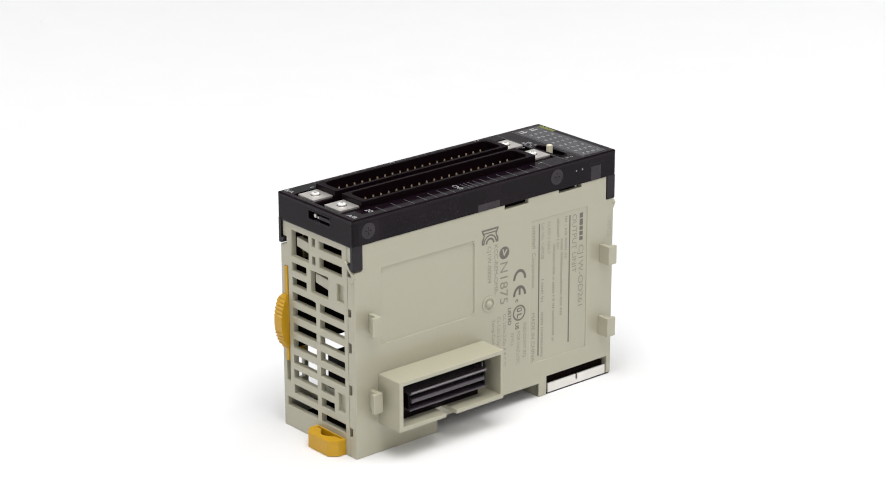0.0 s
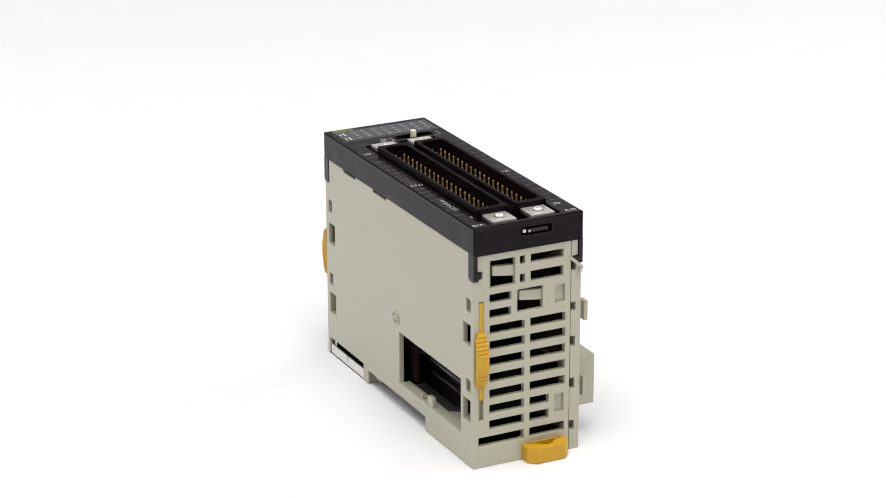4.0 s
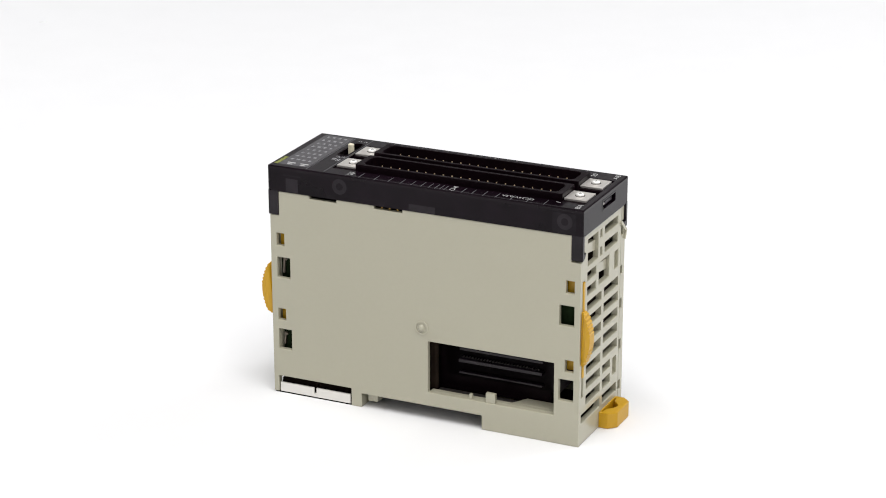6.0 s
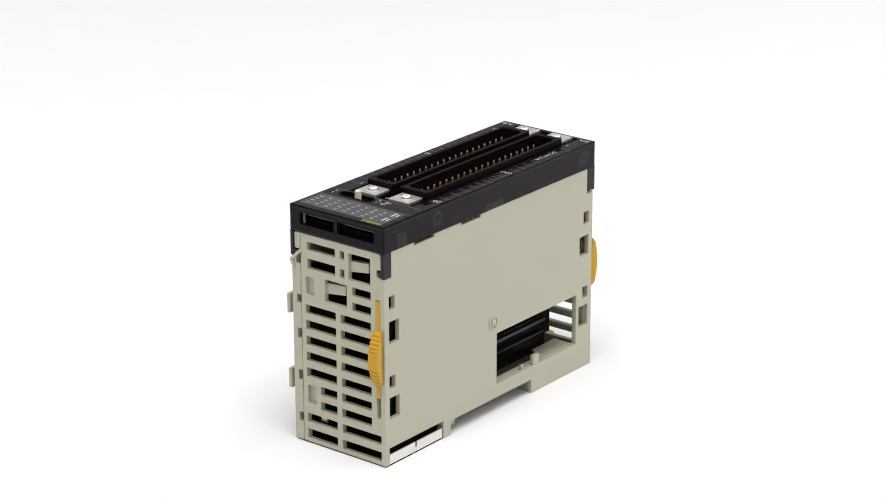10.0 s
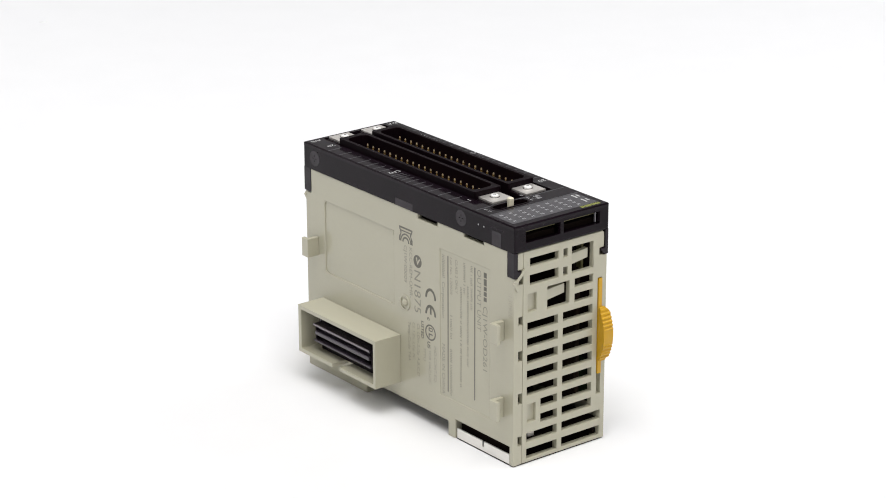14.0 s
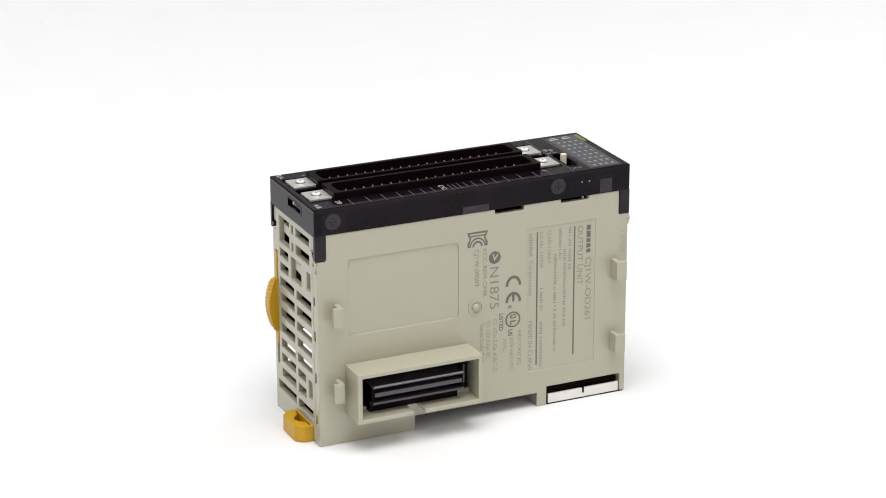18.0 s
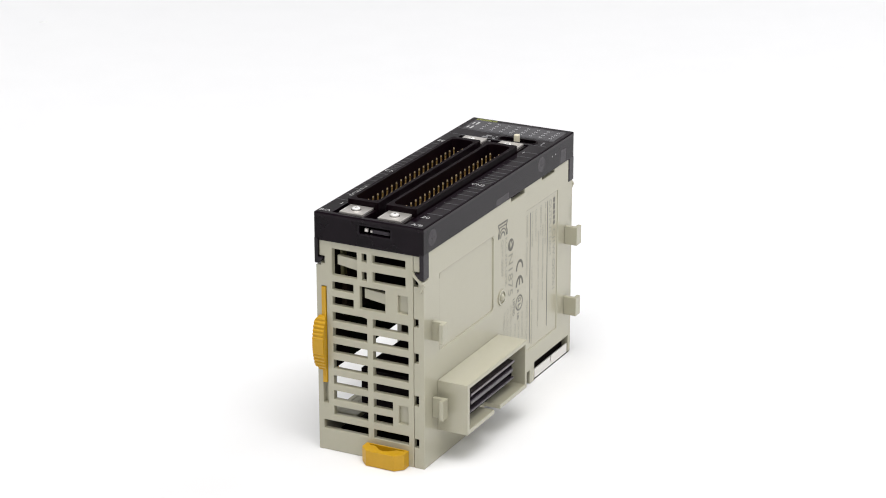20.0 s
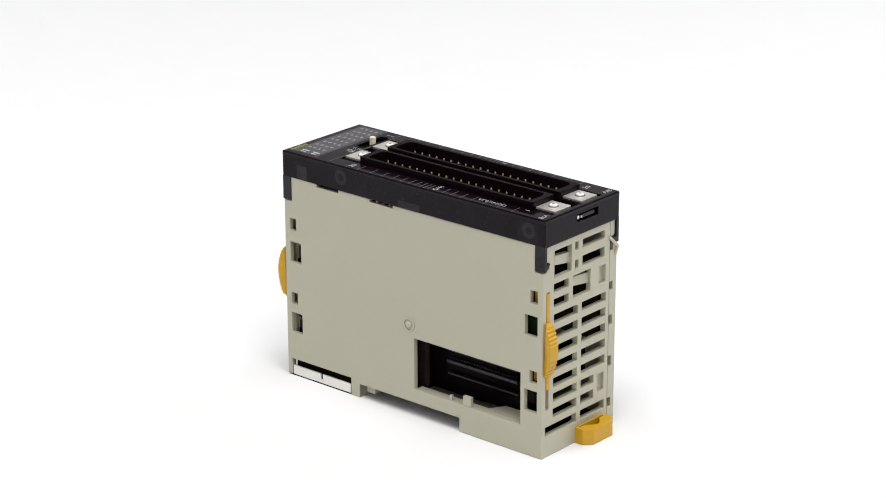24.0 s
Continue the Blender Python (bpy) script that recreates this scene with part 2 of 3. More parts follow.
def end_panel(x_out, sign, foot):
    """An end wall: frame with two columns of openings, and a slat between each two openings."""
    x_in = x_out - sign * 1.6
    za = [38.7, 34.4, 30.0, 25.6, 21.2, 17.0, 12.7, 8.4]   # upper edges of the openings
    gap = 2.4
    low = 6.0 if foot else 1.4
    tops = za if foot else za + [4.0]
    holes = [(0.8, 10.8, low, 38.7), (-11.0, -0.8, low, 38.7)]
    holes += [(3.6, 10.7, 48.7, 55.9), (0.8, 2.2, 53.7, 55.9), (0.8, 2.2, 48.7, 51.0), (-10.2, -0.9, 53.7, 55.9), (-10.2, -0.9, 48.7, 51.4)]
    holes += [(4.7, 10.8, 44.7, 47.0), (4.7, 10.8, 40.6, 42.9), (-4.4, 2.9, 40.9, 47.0)]
    holes += [(12.5, 14.0, 13.2, 45.4), (12.9, 16, 51.6, 53.5), (-10.8, -8.0, 41.6, 46.4)]
    holes.append((10.8, 13.8, 6.0, 8.4))
    if not foot:
        holes.append((10.8, 13.8, 1.4, 4.0))
    frame_part = part("end_wall", plate(bmesh.new(), put_yz, (SEAM, YR - 1.5, 0 if foot else 0.36, 58.0), x_in, x_out, holes), BEIGE, unit, bevel=0.2,
                      flush=lambda x, y, z: y > YR - 1.51 or low < z < 38.6 and min(abs(y - v) for v in (0.8, 10.8, -11.0, -0.8)) < 0.02)
    for lo, hi, col in ((0.8, 10.8, 0), (-11.0, -0.8, 1)):
        for i in range(len(tops) - 1):
            z1, z0 = tops[i] - gap, tops[i + 1]
            a = -6.4 if col and 12.0 < z1 < 16.0 else lo
            part("slat", one_box(x_in, x_out, a, hi, z0, z1), BEIGE, frame_part, bevel=0.2,
                 flush=lambda x, y, z, a=a, hi=hi, c=col: y < a + 0.01 or y > hi - 0.01 or c == 1 and (abs(z - 10.3) < 0.05 or abs(z - 17.0) < 0.05))
    # solid corner pads with a narrow pocket beside the lower and the upper openings
    part("pad", plate(bmesh.new(), put_yz, (-11.0, -6.4, 10.3, 17.0), x_in, x_out, [(-10.8, -8.0, 11.4, 16.4)]), BEIGE, frame_part, bevel=0.1, flush=lambda x, y, z: y < -10.9 or y > -6.5 or z < 10.4 or z > 16.9)
    part("ear", one_box(min(x_in, x_out), max(x_in, x_out), YR - 1.5, 14.4, 53.5, 57.7), BEIGE, frame_part, bevel=0.25, flush=lambda x, y, z: y < 14.0)
    part("board_edge", one_box(*sorted((x_in - sign * 1.2, x_in - sign * 3.0)), 9.0, 9.8, 48.0, 56.3), EDGE, frame_part)
    # Added dark filler: the shade behind the upper opening as a solid.
    part("shade_filler", one_box(*sorted((x_in - sign * 3.2, x_in - sign * 4.0)), 8.2, 13.6, 39.5, 56.3), DARK, frame_part)
    back = x_out - sign * 1.0
    for z0, z1 in ((11.2, 16.6), (41.4, 46.6)):
        part("pocket_floor", one_box(min(back, back - sign * 0.5), max(back, back - sign * 0.5), -10.9, -7.9, z0, z1), BEIGE, frame_part)
    # beige tongues behind the upper openings, and the floor of the slider's slot
    for y0, y1, z, h in ((3.6, 9.6, 52.4, 1.7), (-4.4, 1.9, 44.6, 1.7)):
        bm = prism(bmesh.new(), put_yz, [(y0, z - h), (y1, z - h * 0.5), (y1, z + h), (y0, z + h * 0.7)], x_out - sign * 2.2, x_out - sign * 0.9)
        part("tongue", bm, BEIGE, frame_part, bevel=0.1)
    back = x_out - sign * 1.5
    part("slot_floor", one_box(min(back, back - sign * 0.4), max(back, back - sign * 0.4), 12.2, 14.0, 12.6, 21.0), BEIGE, frame_part)
    return frame_part


def slider(x_out, sign, peak):
    """Yellow lock slider: a thin stem in its slot and a ribbed grip that bulges outwards."""
    stem = bmesh.new()
    a, b = x_out - sign * 0.8, x_out + sign * 0.25
    box(stem, min(a, b), max(a, b), 12.65, 13.85, 18.9, 45.2)
    s = part("lock_slider", stem, YELLOW, unit, "yellow plastic lock slider with ribbed grip", bevel=0.12)
    inner = sorted((x_out - sign * 1.9, x_out - sign * 4.4))
    for z0, z1 in ((20.4, 24.9), (41.6, 47.5)):
        part("lock_tongue", one_box(inner[0], inner[1], 11.6, 13.2, z0, z1), YELLOW, s, bevel=0.2)
    z0, z1, n = 22.6, 37.4, 88
    pts = [(x_out - sign * 0.3, z0), (x_out - sign * 0.3, z1)]
    for k in range(n + 1):
        f = 1 - k / n
        z = z0 + (z1 - z0) * f
        d = peak * math.sin(math.pi * (0.06 + 0.88 * f)) ** 0.75
        if f > 0.6 or f < 0.34:
            d += 0.11 * (1 if (k // 3) % 2 else -1)
        pts.append((x_out + sign * d, z))
    grip = prism(bmesh.new(), lambda u, v, w: (u, w, v), pts, 12.25, 15.45)
    for v in grip.verts:
        end = min(v.co.z - z0, z1 - v.co.z)
        if end < 1.2:
            v.co.y = 13.25 + (v.co.y - 13.25) * (0.55 + 0.45 * max(end, 0) / 1.2)
    part("grip", grip, YELLOW, s, bevel=0.06)
    return s


def printed_side():
    """The lid on the printed side, with its end flanges, shallow panels, hooks and moulding mark."""
    holes = [(43.5, 46, -1, 0.36), (42.3, 46, 51.6, 60), (-46, -42.2, 51.2, 60), (5.7, 14.0, 56.9, 60), (25.0, 33.1, 57.2, 60),
             (21.2, 43.6, -1, 5.4), (-17.5, 18.4, -1, 4.0), (-35.9, -4.8, 29.9, 50.6), (15.0, 35.4, 10.6, 51.2), (-35.0, -4.0, 10.0, 20.6)]
    lid = part("side_cover", plate(bmesh.new(), put_xz, (XF, XL, 0, 58.2), YL, YL + 1.5, holes), BEIGE, unit, bevel=0.2,
               flush=lambda x, y, z: (x < XF + 0.01 or x > XL - 0.01) and y > YL + 0.1)
    part("blank_panel", one_box(-36.2, -4.5, YL + 0.32, YL + 1.3, 29.6, 50.9), BEIGE, lid)
    part("rating_panel", one_box(14.7, 35.7, YL + 0.22, YL + 1.3, 10.3, 51.5), BEIGE, lid)
    for cu, cv, a0 in ((-35.9, 29.9, 180), (-4.8, 29.9, 270), (-4.8, 50.6, 0), (-35.9, 50.6, 90)):
        r = 1.3
        su, sv = (1 if cu < -20 else -1), (1 if cv < 40 else -1)
        arc = [(cu + su * r + r * math.cos(radians(a0 + 18 * k)), cv + sv * r + r * math.sin(radians(a0 + 18 * k))) for k in range(6)]
        part("panel_corner", prism(bmesh.new(), put_xz, arc + [(cu, cv)], YL, YL + 0.6), BEIGE, lid)
    bm = ring(bmesh.new(), put_xz, circle(0.1, 31.8, 2.2), circle(0.1, 31.8, 1.65), YL + 0.2, YL - 0.3)
    part("gate_mark", dome(bm, put_xz, 0.1, 31.8, 1.05, YL, -0.8), BEIGE, lid, "round moulding mark", bevel=0.05, smooth=True)
    for x_out, sign in ((XF, -1), (XL, 1)):
        x_in = x_out - sign * 1.6
        for z0, z1 in ((0 if sign < 0 else 0.36, 5.6), (8.1, 17.2), (20.0, 28.9), (31.6, 38.7), (40.9, 49.6), (53.5, 58.0)):
            tab = one_box(min(x_in, x_out), max(x_in, x_out), YL + 1.5, SEAM - 0.12, z0, z1)
            part("end_tab", tab, BEIGE, lid, bevel=0.14, flush=lambda x, y, z: y < YL + 1.51)
        part("ear", one_box(min(x_in, x_out), max(x_in, x_out), -14.4, YL + 1.5, 53.5, 57.8), BEIGE, lid, bevel=0.25, flush=lambda x, y, z: y > -14.0)
        strap = one_box(-0.4, 0.4, -2.3, 2.3, -0.42, 0.42)
        ob = part("strap", strap, BEIGE, lid, bevel=0.1)
        ob.matrix_basis = pose((x_out + sign * 0.1) * MM, -13.6 * MM, 51.9 * MM, 43, 0, 0)
        ob = part("strap", one_box(-0.4, 0.4, -1.3, 1.3, -0.35, 0.35), BEIGE, lid, bevel=0.1)
        ob.matrix_basis = pose((x_out + sign * 0.1) * MM, -14.95 * MM, 49.3 * MM, -66, 0, 0)
    # the hooks' open sides face the two ends
    for xa, xb, web in ((-41.7, -38.9, -1.3), (43.1, 40.1, 1.3)):
        for z0, z1 in ((34.0, 39.3), (13.0, 18.4)):
            bm = prism(bmesh.new(), put_xy, [(xb, YL), (xb, -19.2), (xa, -19.2), (xa, -18.1), (xb + web, -18.1), (xb + web, YL)], z0, z1)
            part("hook", bm, BEIGE, lid, "square moulded hook", bevel=0.14)
    return lid


def shroud(lid):
    """The box that guards the bus plug on the printed side."""
    y0, y1 = -24.0, YL
    bm = plate(bmesh.new(), put_xz, (-37.3, -2.0, 8.3, 22.1), y0, y1, [(-36.0, -3.0, 9.5, 20.9), (-21.6, -18.2, 8.0, 9.5)])
    s = part("plug_shroud", bm, BEIGE, unit, "rectangular beige shroud round the bus plug", bevel=0.16)
    part("lip", one_box(-21.6, -18.2, -16.2, y1, 8.3, 9.5), BEIGE, s)
    part("inner_step", one_box(-36.0, -32.5, -18.2, YL, 9.5, 10.6), BEIGE, s, bevel=0.2)
    part("inner_step", one_box(-7.0, -3.0, -18.2, YL, 9.5, 10.6), BEIGE, s, bevel=0.2)
    plug = part("bus_plug", one_box(-36.0, -3.0, -16.6, 7.5, 10.6, 20.8), BLACK, unit, "black multi-pole bus connector", bevel=0.2)
    shell = bmesh.new()
    box(shell, -32.5, -6.4, -22.5, -16.6, 16.85, 17.6)
    box(shell, -32.5, -6.4, -22.3, -16.6, 12.3, 12.95)
    part("shell", shell, RAIL, plug, "satin black connector shell", bevel=0.2)
    # Highlight along the shell's upper edge, made as a pale strip.
    part("shell_glint", one_box(-32.2, -6.7, -22.62, -22.3, 17.22, 17.66), GLINT, plug, "pale strip standing for the highlight on the connector shell's edge", bevel=0.12)
    for x in (-32.25, -6.65):
        part("shell_side", one_box(x - 0.25, x + 0.25, -21.6, -16.6, 12.95, 16.85), BLACK, plug)
    part("tongue", one_box(-31.9, -7.0, -22.3, -16.6, 14.4, 15.6), RAIL, plug, bevel=0.22)
    # Black block fills the dark void below the shell: shade as a solid.
    part("plug_void_block", one_box(-32.3, -7.2, -19.6, -16.6, 9.55, 12.3), BLACK, plug)
    for x in (-34.2, -4.9):
        bm = bmesh.new()
        for z0, z1 in ((11.2, 12.2), (18.2, 19.2)):
            box(bm, x - 0.9, x + 0.9, -19.0, -16.6, z0, z1)
        box(bm, x - 0.9, x + 0.9, -18.5, -16.6, 12.2, 18.2)
        part("guide", bm, BLACK, plug, bevel=0.15)
        # Thin pale strip in place of the reflection on each guide.
        part("guide_glint", one_box(x - 0.13, x + 0.13, -18.8, -18.5, 12.6, 17.8), GREYBOSS, plug, bevel=0.1)
    part("face_plate", plate(bmesh.new(), put_xz, (-33.6, -1.5, 6.8, 20.2), 6.6, 7.5), BLACK, plug, bevel=0.1)
    for z0, z1, y in ((18.6, 19.4, 8.6), (15.4, 16.4, 9.2), (12.0, 12.6, 8.8)):
        part("rail", one_box(-31.5, -7.5, 7.5, y, z0, z1), SOCKET, plug, bevel=0.15)
    for i in range(26):
        x = -30.2 + i * 0.87
        part("contact", one_box(x - 0.16, x + 0.16, 7.5, 8.3, 16.5, 16.85), INNER, plug)
    return s


def inside():
    """Circuit boards and the dark tray seen through the openings, and dark fillers added as vent shade."""
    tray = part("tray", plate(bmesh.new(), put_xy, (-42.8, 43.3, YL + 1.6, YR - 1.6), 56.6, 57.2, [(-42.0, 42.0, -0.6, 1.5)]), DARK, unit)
    b = part("circuit_board", plate(bmesh.new(), put_xz, (-43.0, 43.4, 22.9, 56.4), 11.0, 12.4, [(-37.0, -2.0, 10, 23)]), BOARD, unit, "green circuit board behind the vents")
    # Dark sheets added over the board ends, in place of shade there.
    for x0, x1 in ((-43.0, -36.0), (36.0, 43.4)):
        part("shade_sheet", one_box(x0, x1, 10.7, 10.96, 23.0, 56.3), DARK, b)
    part("board_tab", one_box(38.0, 43.4, 11.0, 12.4, 11.0, 22.9), BOARD, b)
    for x0, z0, w, h in ((20, 30, 8, 9), (-20, 34, 9, 7), (2, 40, 7, 10)):
        part("chip", one_box(x0, x0 + w, 12.4, 13.5, z0, z0 + h), DARK, b, bevel=0.1)
    for x0, z0, h in ((42.3, 34.2, 4.6), (42.5, 13.6, 3.6), (-42.7, 34.0, 3.0)):
        lead = [(x0, z0), (x0 + 0.5, z0 + 0.2), (x0 + 0.2, z0 + h), (x0 - 0.9, z0 + h - 0.4), (x0 - 0.7, z0 + h - 0.9), (x0 - 0.2, z0 + h - 0.8)]
        part("lead", prism(bmesh.new(), put_xz, lead, 12.4, 13.3), LEAD, b, bevel=0.1)
    # Made-up dark blocks that stop light and keep the vents dark.
    for x0, x1, y0, y1, z0, z1 in ((-2.0, 42.0, -13.4, -11.4, 6.5, 48.0), (-2.0, 18.0, 9.2, 10.8, 7.0, 47.0),
                                   (19.5, 40.5, 9.4, 10.8, 10.0, 47.5), (-42.0, -4.0, -13.4, -11.4, 24.0, 48.0), (-40.0, -5.0, 9.0, 10.8, 36.0, 48.0)):
        part("shade_block", one_box(x0, x1, y0, y1, z0, z1), SHADEBLOCK, b, "dark block added to darken the hollow behind the vents", bevel=0.6)
    # Dark sheets laid over the beige base where only shade falls.
    part("shade_liner", one_box(XF + 1.7, -18.9, YL + 1.6, YR - 1.6, 1.5, 2.6), DARK, unit)
    part("shade_liner", one_box(-16.8, 18.2, YL + 1.6, YR - 1.6, 5.5, 6.2), DARK, unit)
    # Added pale tabs stand for the light that shows in the gap.
    for x0, x1 in ((17.4, 19.4), (5.4, 11.6), (-7.4, -0.8), (-18.2, -14.8), (-28.0, -26.2)):
        tab = prism(bmesh.new(), lambda u, v, w: (u, w, v), [(x0, 62.0), (x1, 63.2), (x1, 63.7), (x0, 62.5)], -0.45, 1.3)
        part("glint_tab", tab, PALE, tray, "pale tab added for the bright patches between the headers", bevel=0.1)
    # Darker than the beige base: the rail channel's shade is in its colour.
    part("base_plate", one_box(-17.4, 18.4, YL + 1.6, YR - 1.6, 4.2, 5.4), INNER, unit)
    part("base_plate", one_box(XF + 1.7, -18.9, YL + 1.6, YR - 1.6, 0.3, 1.4), BEIGE, unit)
    # Bright piece added to give the white spot behind the lower vent.
    part("bright_piece", one_box(42.0, 42.8, -8.6, -6.4, 5.7, 8.0), STEEL, unit, "small bright piece added behind the vent", bevel=0.2)
    part("foot_wall", one_box(-18.9, -17.5, YL + 1.5, YR - 1.5, 0.05, 5.4), BEIGE, unit)
    part("rail_stop", one_box(14.4, 17.4, 10.6, 13.6, 1.4, 4.2), BEIGE, unit, bevel=0.3)
    part("base_post", one_box(18.4, 21.4, YL + 0.2, YR - 0.2, 0.0, 5.4), BEIGE, unit, bevel=0.15)


def rail_springs():
    """Bright sheet-steel strips along the lower edge at the indicator end."""
    for ys in (1, -1):
        for xa, xb in ((21.9, 32.3), (32.9, 43.3)):
            put = (lambda u, v, w, s=ys: (u, w * s, v))
            part("rail_spring", prism(bmesh.new(), put, [(xa, 0.36), (xb, 0.36), (xb, 3.1), (xa, 3.1)], 14.75, 15.15), TIN, unit, "bright sheet-steel spring strip", bevel=0.08)
            # Chamfered inner plate; its near-black colour carries the shade of the gap.
            back = [(xa - 0.2, 0.3), (xb + 0.2, 0.3), (xb + 0.2, 3.7), (xb - 0.7, 4.6), (xa + 0.7, 4.6), (xa - 0.2, 3.7)]
            part("spring_back", prism(bmesh.new(), put, back, 12.9, 13.5), DARK, unit, bevel=0.12)
        part("spring_bridge", one_box(32.2, 33.0, 14.77 if ys > 0 else -15.12, 15.12 if ys > 0 else -14.77, 0.36, 1.5), TIN, unit)
    # Contact shadow along the lower edge, built as a thin dark slab.
    part("base_shade", one_box(21.6, 44.8, -15.1, 15.1, 0.0, 0.33), DARK, unit, "dark slab standing for the contact shadow under the beige base")
    part("base_roof", one_box(21.4, XL - 1.7, YL + 1.6, YR - 1.6, 5.1, 6.0), DARK, unit)


def foot_loop():
    """Yellow pull-out foot with chamfered corners and a slotted hole."""
    outer = [(-44.6, 1.3), (-44.6, -10.9), (-47.2, -10.9), (-48.2, -9.95), (-49.2, -9.0)]
    outer += [(-49.2, -8.2 + 0.94 * k) for k in range(8)] + [(-49.2, -0.8), (-48.2, 0.25), (-47.2, 1.3)]
    hole = [(-44.95, 0.3), (-44.95, -9.9), (-45.45, -9.9)]
    hole += [(-45.5 - 2.0 * math.sin(math.pi * k / 11) ** 1.1, -7.9 + 6.2 * k / 11) for k in range(12)] + [(-45.45, 0.3)]
    f = part("pull_foot", ring(bmesh.new(), put_xy, outer, hole, 0.1, 4.4), YELLOW, unit, "yellow plastic pull-out rail foot", bevel=0.14)
    part("foot_floor", prism(bmesh.new(), put_xy, hole, 0.2, 0.8), YELLOW, f)


def cover():
    """The smoked front cover with its four legs, cut-outs and print."""
    bm = bmesh.new()
    plate(bm, put_xy, (-45.1, 45.4, -15.55, 15.55), 64.3, 65.3, [(-43.6, 28.4, -9.9, 10.9), (29.6, 32.4, -10.6, 0.2)])
    c = part("smoked_cover", bm, SMOKE, unit, "glossy smoked black translucent front cover", bevel=0.35, flush=lambda x, y, z: z < 64.4 or abs(y) < 12.0 and abs(x) < 44.0)
    bm = plate(bmesh.new(), put_yz, (-15.55, 15.55, 57.7, 64.3), -45.1, -44.1, [(-6.4, 2.4, 61.4, 63.6), (-16, -14.5, 57, 58.25), (14.5, 16, 57, 58.25)])
    part("end_skirt", bm, CORE, c, bevel=0.4, flush=lambda x, y, z: z > 64.2 or x > -44.2 or abs(z - 58.25) < 0.02 or 58.5 < z and abs(y) < 14.0)
    bm = plate(bmesh.new(), put_yz, (-15.55, 15.55, 58.2, 64.3), 44.4, 45.4, [(-12.0, -0.7, 60.4, 63.6), (0.4, 12.4, 60.4, 63.6)])
    part("end_skirt", bm, CORE, c, bevel=0.4, flush=lambda x, y, z: z > 64.2 or x < 44.5 or 58.5 < z and abs(y) < 14.0)
    for y0, y1 in ((14.5, 15.55), (-15.55, -14.5)):
        part("side_skirt", one_box(-44.1, 44.4, y0, y1, 58.25, 64.3), CORE, c, "smoked plastic skirt of the cover")
    # dark inner walls behind the end windows
    bm = plate(bmesh.new(), put_yz, (-14.4, 14.4, 57.9, 64.25), -43.9, -42.9, [(-6.2, 2.2, 61.2, 63.8)])
    plate(bm, put_yz, (-14.4, 14.4, 58.3, 64.25), 43.4, 44.2, [(-12.1, -0.6, 60.3, 63.7), (0.3, 12.5, 60.3, 63.7)])
    part("inner_frame", bm, CORE, unit, "black inner frame behind the end windows")
    for x0, x1, xa, xb in ((-45.1, -41.9, -45.1, -43.9), (42.4, 45.4, 44.2, 45.4)):
        for sg in (1, -1):
            lo, hi = sorted((sg * 14.5, sg * 15.55))
            bm = one_box(x0, x1, lo, hi, 51.5, 58.25)
            prism(bm, put_yz, [(sg * 14.5, 53.3), (sg * 13.0, 53.3), (sg * 13.9, 51.9), (sg * 14.5, 51.7)], xa, xb)
            part("cover_leg", bm, LEG, c, "dark smoked plastic leg of the cover", bevel=0.2, flush=lambda x, y, z: z > 58.2 or abs(abs(y) - 14.5) < 0.02)
    # moulded bosses and clip blocks that show through the long sides
    for ys in (1, -1):
        grey = BOSS if ys < 0 else HAZE
        put = (lambda u, v, w, s=ys: (u, w * s, v))
        for x, z, r in ((24.0, 62.0, 2.15), (-40.0, 61.6, 2.15)):
            b = part("screw_boss", ring(bmesh.new(), put, circle(x, z, r), circle(x, z, 1.0), 15.4, 15.562), grey, unit, "grey screw boss showing through the smoked skirt")
            cross = bmesh.new()
            for q in range(4):
                a0 = radians(90 * q + 11)
                prism(cross, put, [(x, z)] + [(x + 1.0 * math.cos(a0 + radians(17 * n)), z + 1.0 * math.sin(a0 + radians(17 * n))) for n in range(5)], 15.4, 15.56)
            part("cross_slot", cross, grey if ys < 0 else DUSK, b)
        part("corner_block", prism(bmesh.new(), put, round_rect(-43.1, -36.6, 58.4, 63.9, 0.6), 15.4, 15.556), DUSK, unit)
        part("clip_block", one_box(-3.7, 3.8, *sorted((15.4 * ys, 15.562 * ys)), 58.3, 60.2), grey, unit)
        part("clip_block", one_box(36.4, 40.0, *sorted((15.4 * ys, 15.562 * ys)), 58.4, 62.2), grey, unit)
        part("clip_rail", one_box(35.6, 40.8, *sorted((15.4 * ys, 15.56 * ys)), 62.8, 63.2), DUSK, unit)
    for x, ys in ((7.6, 1), (9.9, 1), (12.2, 1), (31.9, -1)):
        part("solder_pin", one_box(x - 0.22, x + 0.22, 14.2 * ys - 0.2, 14.2 * ys + 0.2, 57.2, 57.7), STEEL if ys < 0 else GOLD, unit)
    for i in range(12):
        x = -33.0 + i * 2.54
        part("solder_pin", one_box(x - 0.28, x + 0.28, -15.56, -15.4, 58.75, 59.15), DUSK, unit)
    # board edges behind the end windows
    for y0, y1 in ((-11.9, -0.8), (0.5, 12.3)):
        part("board_edge", one_box(42.2, 43.3, y0, y1, 62.4, 63.3), EDGE, unit, "yellowish laminate edge behind the end window")
        part("lamp_holder", one_box(40.5, 43.2, y0, y1, 57.4, 61.6), DARK, unit)
    # Pale slivers stand in for bright background showing at the window ends.
    for y in (11.7, -11.8):
        part("window_sliver", one_box(43.9, 44.3, y, y + 0.35, 60.5, 63.4), GREYBOSS, unit)
